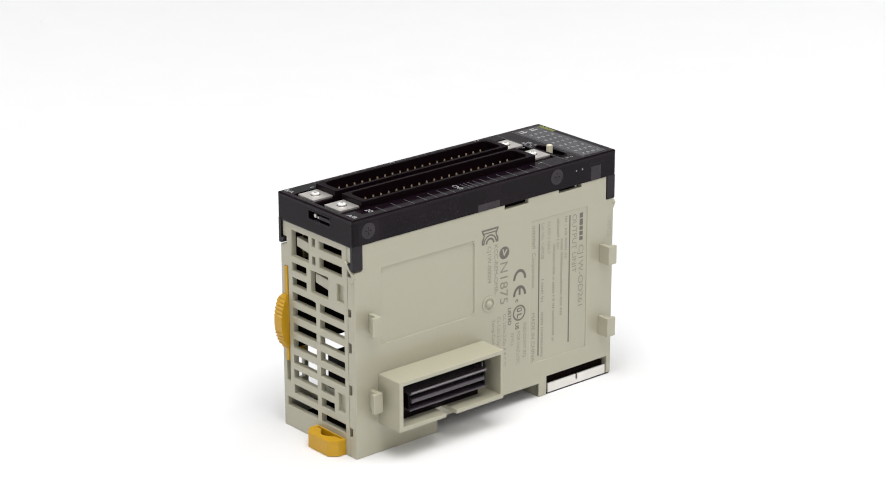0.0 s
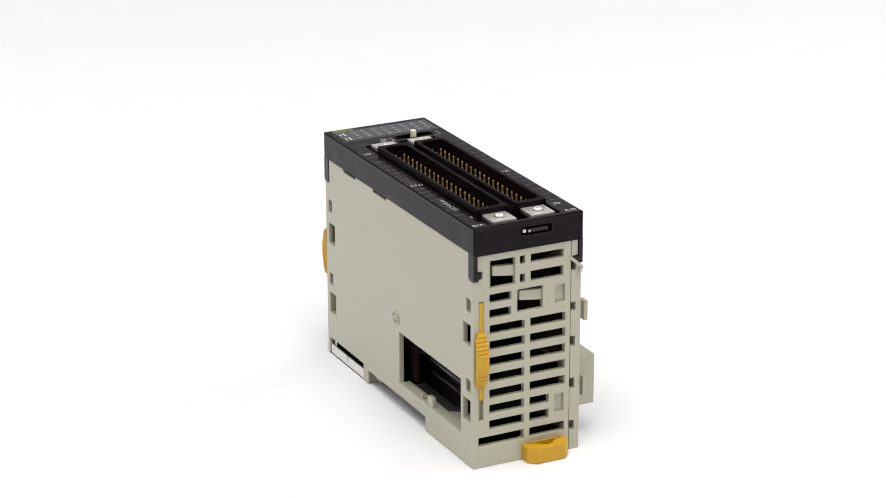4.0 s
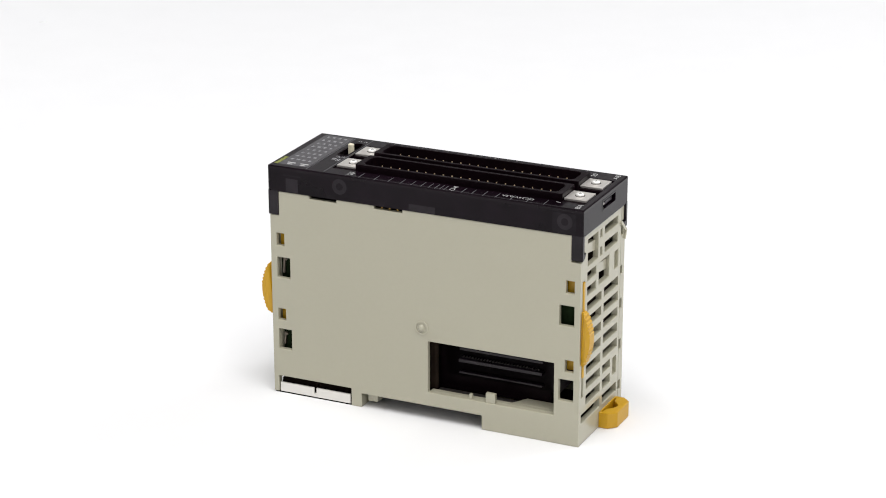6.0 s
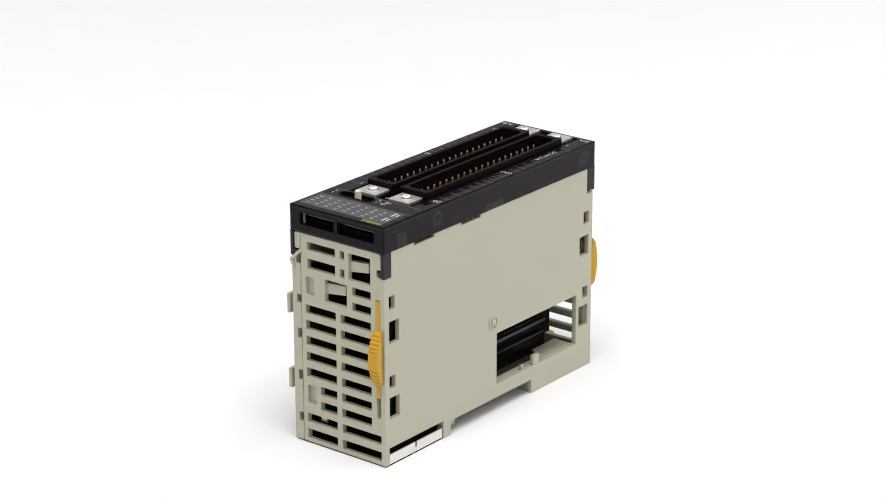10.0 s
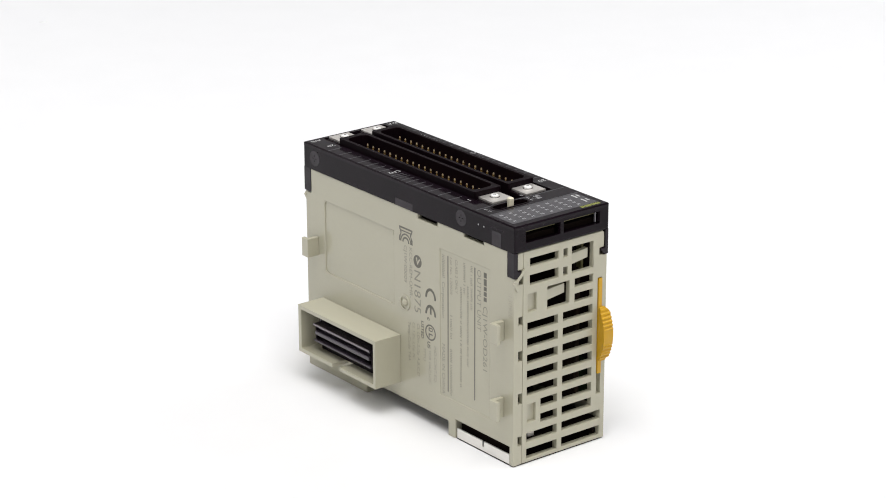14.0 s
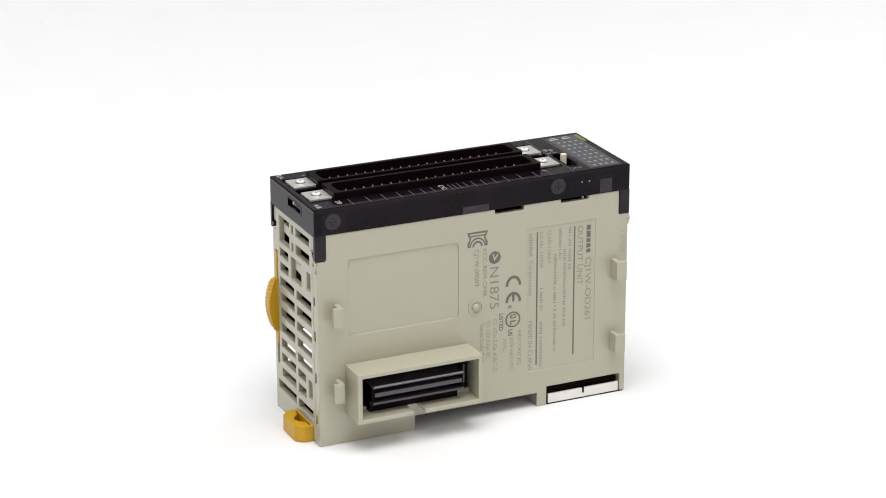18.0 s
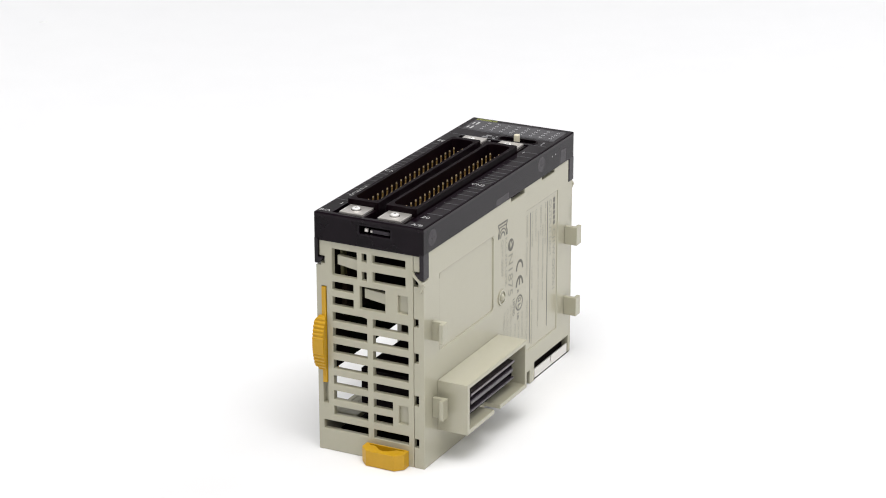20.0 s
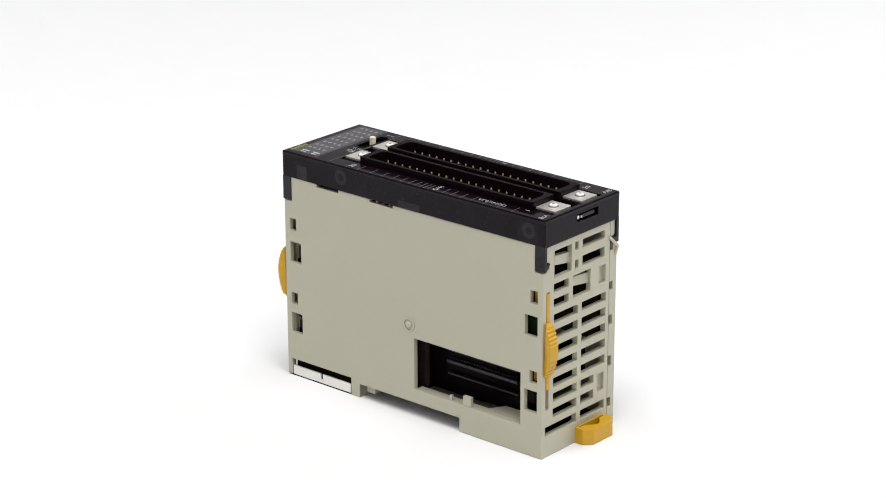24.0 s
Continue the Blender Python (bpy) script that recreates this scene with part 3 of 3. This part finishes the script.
    for x in (31.0, 33.2):
        part("cover_dot", prism(bmesh.new(), put_xz, circle(x, 62.2, 0.22, 12), -15.57, -15.4), PALEINK, c)
    part("latch_bar", one_box(-44.4, -43.8, -5.8, -0.9, 61.7, 62.7), THIN, unit, bevel=0.1)
    part("latch_rim", ring(bmesh.new(), put_yz, round_rect(-6.9, 2.9, 60.9, 64.0, 0.4), round_rect(-6.4, 2.4, 61.4, 63.6, 0.2), -45.16, -45.05), DUSK, c)
    for y, h in ((0.9, 1.0), (-0.55, 0.7)):
        part("latch_tip", one_box(-44.3, -43.7, y - h / 2, y + h / 2, 61.7, 61.7 + h), STEEL, unit, bevel=0.15)
    # printed panel and scales on the top
    part("indicator_panel", one_box(34.6, 43.2, -14.2, 13.6, 65.3, 65.34), FILM, c, "grey indicator panel with small white figures")
    bars = bmesh.new()
    rng = random.Random(4)
    for r in range(8):
        for k in range(4):
            y, x = -12.4 + r * 3.0, 41.6 - k * 1.75
            for d in (-0.45, 0.1):
                w, h = 0.2 + 0.1 * rng.random(), 0.3 + 0.14 * rng.random()
                lean = 0.1 * (rng.random() - 0.5)
                box(bars, x - h + lean, x + h + lean, y + d, y + d + w, 65.34, 65.36)
    part("indicator_figures", bars, PALEINK, c, "small pale printed figures")
    bars = bmesh.new()
    for x, y0, y1 in ((36.4, 11.3, 11.8), (40.2, 11.3, 11.8)):
        box(bars, x - 1.2, x + 1.2, y0, y1, 65.34, 65.36)
        box(bars, x - 0.8, x + 0.8, y1 + 0.7, y1 + 1.1, 65.34, 65.36)
    part("indicator_marks", bars, WHITEINK, c)
    bars = bmesh.new()
    for k in range(9):
        box(bars, 43.3, 44.3 + 0.3 * rng.random(), 7.4 + k * 0.7, 7.85 + k * 0.7 + 0.2 * rng.random(), 65.3, 65.33)
    part("ready_mark", bars, GREENINK, c, "yellow-green printed mark at the edge")
    part("divider_line", one_box(28.9, 29.15, -14.6, 14.6, 65.3, 65.32), DIMINK, c)
    part("divider_line", one_box(34.1, 34.4, -14.6, 14.6, 65.3, 65.32), DIMINK, c)
    ticks = (-33.9, -29.1, -24.7, -20.5, -17.0, -13.8, -11.0, -6.0, -4.8, -3.4, -1.6, 0.6, 3.4, 6.5, 10.0, 14.0, 18.5, 22.4)
    for t in ticks:
        part("scale_tick", one_box(t - 0.11, t + 0.11, -15.2, -10.9, 65.3, 65.32), DIMINK, c)
        part("scale_tick", one_box(t - 0.11, t + 0.11, 11.7, 15.2, 65.3, 65.32), DIMINK, c)
    letters("print_cn", "CN2", 1.4, WHITEINK, c, on_top(-8.7, -10.5, -90), 0.95)
    letters("print_cn", "CN1", 1.4, WHITEINK, c, on_top(-8.7, 14.9, -90), 0.95)
    letters("print_number", "20", 1.4, WHITEINK, c, on_top(-37.6, -10.9, -90), 1.2)
    letters("print_number", "20", 1.4, WHITEINK, c, on_top(20.8, 14.6, -90), 1.2)
    letters("print_number", "1", 1.4, WHITEINK, c, on_top(21.2, -10.6, -90), 1.2)
    letters("print_number", "1", 1.4, WHITEINK, c, on_top(-37.4, 12.6, -90), 1.2)
    letters("print_pole", "A/B", 1.35, WHITEINK, c, on_top(-43.6, -11.2, -90), 1.1)
    letters("print_pole", "B/A", 1.35, WHITEINK, c, on_top(-43.6, 14.9, -90), 1.1)
    letters("print_rating", "DC24V 0.3A", 1.2, WHITEINK, c, on_top(-30.4, 12.3, 0), 1.0)
    bars = bmesh.new()
    for x, y0, y1 in ((27.4, 1.3, 1.9), (27.4, 2.5, 3.1), (27.4, 3.5, 5.6), (31.6, 1.2, 1.7), (31.0, 2.2, 2.5), (31.6, 3.0, 4.6), (30.2, 3.4, 5.2), (30.0, 1.2, 1.9), (30.4, -12.9, -12.3), (32.0, -12.9, -12.3)):
        box(bars, x - 0.5, x - 0.2, y0, y1, 65.3, 65.32)
        box(bars, x + 0.1, x + 0.35, y0 + 0.15, y1, 65.3, 65.32)
    part("switch_marks", bars, PALEINK, c)
    return c


def pin_connector(yc):
    """A long black box header with two rows of twenty gilt pins and a screwed metal tab at each end."""
    bm = ring(bmesh.new(), put_xy, round_rect(-37.0, 22.0, yc - 4.35, yc + 4.35, 0.5), round_rect(-35.2, 20.2, yc - 3.35, yc + 3.35, 1.6), 58.0, 67.0)
    h = part("pin_header", bm, BLACK, unit, "long black two-row pin header", bevel=0.14)
    part("header_floor", one_box(-36.4, 21.4, yc - 3.9, yc + 3.9, 57.4, 58.6), DARK, h)
    part("flange", one_box(-43.4, -37.0, yc - 4.0, yc + 4.0, 62.6, 65.1), BLACK, h, bevel=0.2)
    part("flange", one_box(22.0, 28.2, yc - 4.0, yc + 4.0, 62.6, 65.1), BLACK, h, bevel=0.2)
    pin = bmesh.new()
    prof = [(0.16, 58.6), (0.16, 65.1), (0.16, 65.3), (0.1, 65.6)]
    loops = [[pin.verts.new((sx * r, sy * r, z)) for sx, sy in ((1, 1), (-1, 1), (-1, -1), (1, -1))] for r, z in prof]
    for a, b in zip(loops, loops[1:]):
        for i in range(4):
            pin.faces.new([a[i], a[(i + 1) % 4], b[(i + 1) % 4], b[i]])
    pin.faces.new(loops[-1])
    first = None
    for row in (-1.27, 1.27):
        for i in range(20):
            if first is None:
                first = o = part("pin", pin, GOLD, h)
                first.data.materials.append(TIP)
                for p in first.data.polygons:
                    p.material_index = int(p.center.z > 65.15 * MM)
            else:
                o = new("pin", first.data)
                o.parent = h
            o.location = ((-7.4 + (i - 9.5) * 2.54) * MM, (yc + row) * MM, 0)
    for xa, xb, xs in ((-43.2, -37.1, -40.2), (22.1, 28.0, 24.6)):
        tab = part("screw_tab", plate(bmesh.new(), put_xy, (xa, xb, yc - 3.3, yc + 3.3), 65.1, 65.7), STEEL, h, "bright metal tab", bevel=0.1)
        # The hole's shade is a dark disc laid on the tab.
        part("screw_hole", prism(bmesh.new(), put_xy, circle(xs, yc, 1.32), 65.6, 65.72), INNER, tab)
        s = bmesh.new()
        loops = [[s.verts.new((u, v, z)) for u, v in circle(xs, yc, r)] for r, z in ((1.0, 65.6), (1.06, 66.0), (0.98, 66.2), (0.78, 66.32))]
        for lo, hi in zip(loops, loops[1:]):
            for i in range(24):
                s.faces.new([lo[i], lo[(i + 1) % 24], hi[(i + 1) % 24], hi[i]])
        s.faces.new(loops[-1])
        s = part("screw", s, SCREW, tab, "round bright screw head", smooth=False)
        # Slot drawn by a dark cross on the head, its shade as colour.
        slot = one_box(xs - 0.42, xs + 0.42, yc - 0.1, yc + 0.1, 66.3, 66.335)
        box(slot, xs - 0.1, xs + 0.1, yc - 0.42, yc + 0.42, 66.3, 66.333)
        part("cross_slot", slot, INNER, s)


def mode_switch():
    s = part("mode_switch", one_box(29.4, 32.6, -10.8, 0.4, 62.6, 63.4), DARK, unit, "ivory toggle in a dark slot")
    rim = ring(bmesh.new(), put_xy, round_rect(29.2, 32.8, -11.0, 0.6, 1.7), round_rect(29.6, 32.4, -10.6, 0.2, 1.35), 64.6, 65.42)
    part("slot_rim", rim, BLACK, s)
    k = bmesh.new()
    prism(k, put_xy, round_rect(30.1, 31.6, -5.7, -4.2, 0.5, 4), 63.4, 67.0)
    part("toggle", k, IVORY, s, "small ivory toggle", bevel=0.15)


def prints(lid):
    """Grey print and certification marks on the printed side."""
    def row(x, z0, z1, h, seed, mat=SOFTINK, name="small_print"):
        """One line of unreadable small print: short bars."""
        rng = random.Random(seed)
        face = -15.18 if 14.7 < x < 35.0 else -15.4
        bm, z = bmesh.new(), z0
        while z > z1:
            w = 0.17 + 0.12 * rng.random()
            lo = x + h * 0.12 * rng.random()
            box(bm, lo, lo + h * (0.68 + 0.2 * rng.random()), face - 0.012, face + 0.05, max(z - w, z1), z)
            z -= w + (0.2 + 0.1 * rng.random() if rng.random() < 0.9 else 0.75)
        return part(name, bm, mat, lid)

    for x, z1 in ((17.95, 12.2), (29.0, 13.4)):
        part("rule", one_box(x, x + 0.42, -15.195, -15.0, z1, 50.0), GREYINK, lid)
    # maker's mark as plain blocks
    bm = bmesh.new()
    for z0, z1 in ((48.4, 49.8), (46.3, 48.1), (44.9, 46.0), (43.4, 44.6), (42.0, 43.1)):
        box(bm, 32.8, 34.0, -15.195, -15.0, z0, z1)
    part("makers_mark", bm, GREYINK, lid)
    letters("print_code", "CJ1W-OD261", 1.75, SOFTINK, lid, down_side(32.6, 40.8), 1.25)
    letters("print_title", "OUTPUT UNIT", 1.6, SOFTINK, lid, down_side(30.2, 50.0), 1.12)
    for x, za, zb, sd in ((27.4, 50.0, 38.0, 1), (25.9, 44.0, 22.0, 2), (24.5, 50.0, 41.5, 3), (23.1, 43.0, 15.0, 4)):
        row(x, za, zb, 0.95, sd)
    letters("print_class", "CLASS 2 ONLY", 1.0, SOFTINK, lid, down_side(21.2, 50.0), 1.0)
    letters("print_lot", "Lot No. 130928", 1.0, SOFTINK, lid, down_side(19.0, 50.0), 1.1)
    row(19.0, 34.0, 27.5, 1.0, 5)
    row(19.0, 24.5, 11.5, 1.0, 6)
    row(15.7, 49.8, 43.5, 1.2, 7)
    letters("print_corporation", "Corporation", 1.2, SOFTINK, lid, down_side(15.7, 42.4), 1.15)
    letters("print_origin", "MADE IN CHINA", 1.2, SOFTINK, lid, down_side(15.7, 25.2), 1.12)
    # certification marks
    bm = bmesh.new()
    box(bm, -2.3, 3.5, -15.415, -15.2, 52.35, 52.85)
    for x0, x1, x2 in ((-2.3, -1.75, -1.2), (3.5, 2.95, 2.4)):
        prism(bm, put_xz, [(x0, 52.36), (x1, 52.36), (x2, 51.2), (x1, 49.6), (x1, 48.7), (x0, 48.7), (x0, 49.9), ((x1 + x2) / 2 - (x2 - x1) * 0.3, 51.0)], -15.413, -15.2)
    box(bm, -1.5, 2.7, -15.414, -15.2, 51.55, 51.9)
    for r0, r1 in ((2.35, 1.95), (1.5, 1.0)):
        outer = [(0.6 + r0 * math.cos(radians(a)), 48.7 + 1.08 * r0 * math.sin(radians(a))) for a in range(0, 181, 12)]
        inner = [(0.6 + r1 * math.cos(radians(a)), 48.7 + 1.08 * r1 * math.sin(radians(a))) for a in range(180, -1, -12)]
        prism(bm, put_xz, outer + inner, -15.416, -15.2)
    part("approval_mark", bm, GREYINK, lid)
    letters("print_kcc", "KCC-REM-OMR-", 1.25, SOFTINK, lid, down_side(2.1, 48.0), 1.12)
    letters("print_kcc", "CJ1W-00009", 1.25, SOFTINK, lid, down_side(-0.2, 48.0), 1.1)
    tick = part("tick_mark", prism(bmesh.new(), put_xz, circle(5.6, 44.9, 1.75), -15.412, -15.3), GREYINK, lid)
    part("tick_stroke", prism(bmesh.new(), put_xz, [(4.9, 45.9), (5.5, 43.9), (6.7, 45.6), (6.3, 45.8), (5.6, 44.8), (5.3, 46.0)], -15.42, -15.3), BEIGE, tick)
    letters("print_n", "N1875", 2.7, SOFTINK, lid, down_side(4.2, 42.6), 1.15)
    for zc, bar_too in ((37.3, False), (32.7, True)):
        bm = bmesh.new()
        o = [(8.8 + 2.3 + 2.3 * math.cos(radians(a)), zc - 1.2 + 2.9 * math.sin(radians(a))) for a in range(0, 181, 10)]
        i = [(8.8 + 2.3 + 1.55 * math.cos(radians(a)), zc - 1.2 + 2.1 * math.sin(radians(a))) for a in range(180, -1, -10)]
        prism(bm, put_xz, o + i, -15.415, -15.2)
        if bar_too:
            box(bm, 10.75, 11.45, -15.415, -15.2, zc - 1.0, zc + 1.0)
        part("ce_mark", bm, GREYINK, lid)
    part("listing_ring", ring(bmesh.new(), put_xz, circle(11.0, 26.6, 2.25), circle(11.0, 26.6, 1.8), -15.415, -15.2), GREYINK, lid)
    bm = ring(bmesh.new(), put_xz, round_rect(10.2, 11.9, 26.9, 28.0, 0.3), round_rect(10.6, 11.7, 27.2, 27.7, 0.2), -15.415, -15.3)
    box(bm, 10.2, 11.9, -15.415, -15.3, 25.9, 26.3)
    box(bm, 10.2, 10.6, -15.415, -15.3, 25.1, 25.9)
    part("listing_sign", bm, GREYINK, lid)
    letters("listing_sign", "c", 1.3, GREYINK, lid, down_side(9.7, 30.7), 1.1, 0.03)
    letters("listing_word", "LISTED", 1.15, GREYINK, lid, down_side(7.0, 28.9), 1.0, 0.02)
    letters("listing_sign", "US", 1.2, GREYINK, lid, down_side(9.7, 23.9), 0.95, 0.03)
    letters("print_use", "IND.CONT.EQ.", 1.05, SOFTINK, lid, down_side(12.5, 23.4), 1.05)
    letters("print_use", "FOR HAZ.LOC.", 1.05, SOFTINK, lid, down_side(10.2, 21.4), 0.98)
    letters("print_use", "77YU", 1.05, SOFTINK, lid, down_side(8.0, 21.6), 1.1)
    letters("print_use", "CL I,Div.2,Gp A,B,C,D", 1.05, SOFTINK, lid, down_side(5.3, 27.6), 1.1)
    letters("print_use", "CL I,Zn.2,Gp IIC", 1.05, SOFTINK, lid, down_side(3.3, 27.3), 1.06)
    letters("print_temp", "Temp.Code T4A", 1.1, SOFTINK, lid, down_side(1.4, 27.0), 1.05)
    letters("print_edge", "130928", 1.5, FAINTINK, lid, down_side(43.0, 47.0), 1.0)


plain_side()
end_panel(XF, -1, True)
end_panel(XL, 1, False)
slider(XF, -1, 2.7)
slider(XL, 1, 3.0)
lid_part = printed_side()
shroud(lid_part)
inside()
rail_springs()
foot_loop()
cover()
pin_connector(5.9)
pin_connector(-5.05)
mode_switch()
prints(lid_part)


def motions():
    """The module turns at a steady pace about the upright axis of its turntable."""
    rows = []
    for k in range(49):
        t = k * 0.5
        turn = 40.197 + 19.1428 * t
        a = radians(turn)
        ox, oy = 0.0005, 0.0001
        rows.append((t, pose(ox * math.cos(a) - oy * math.sin(a), ox * math.sin(a) + oy * math.cos(a), 0.0, 0, 0, turn)))
    walk(unit, rows)


motions()
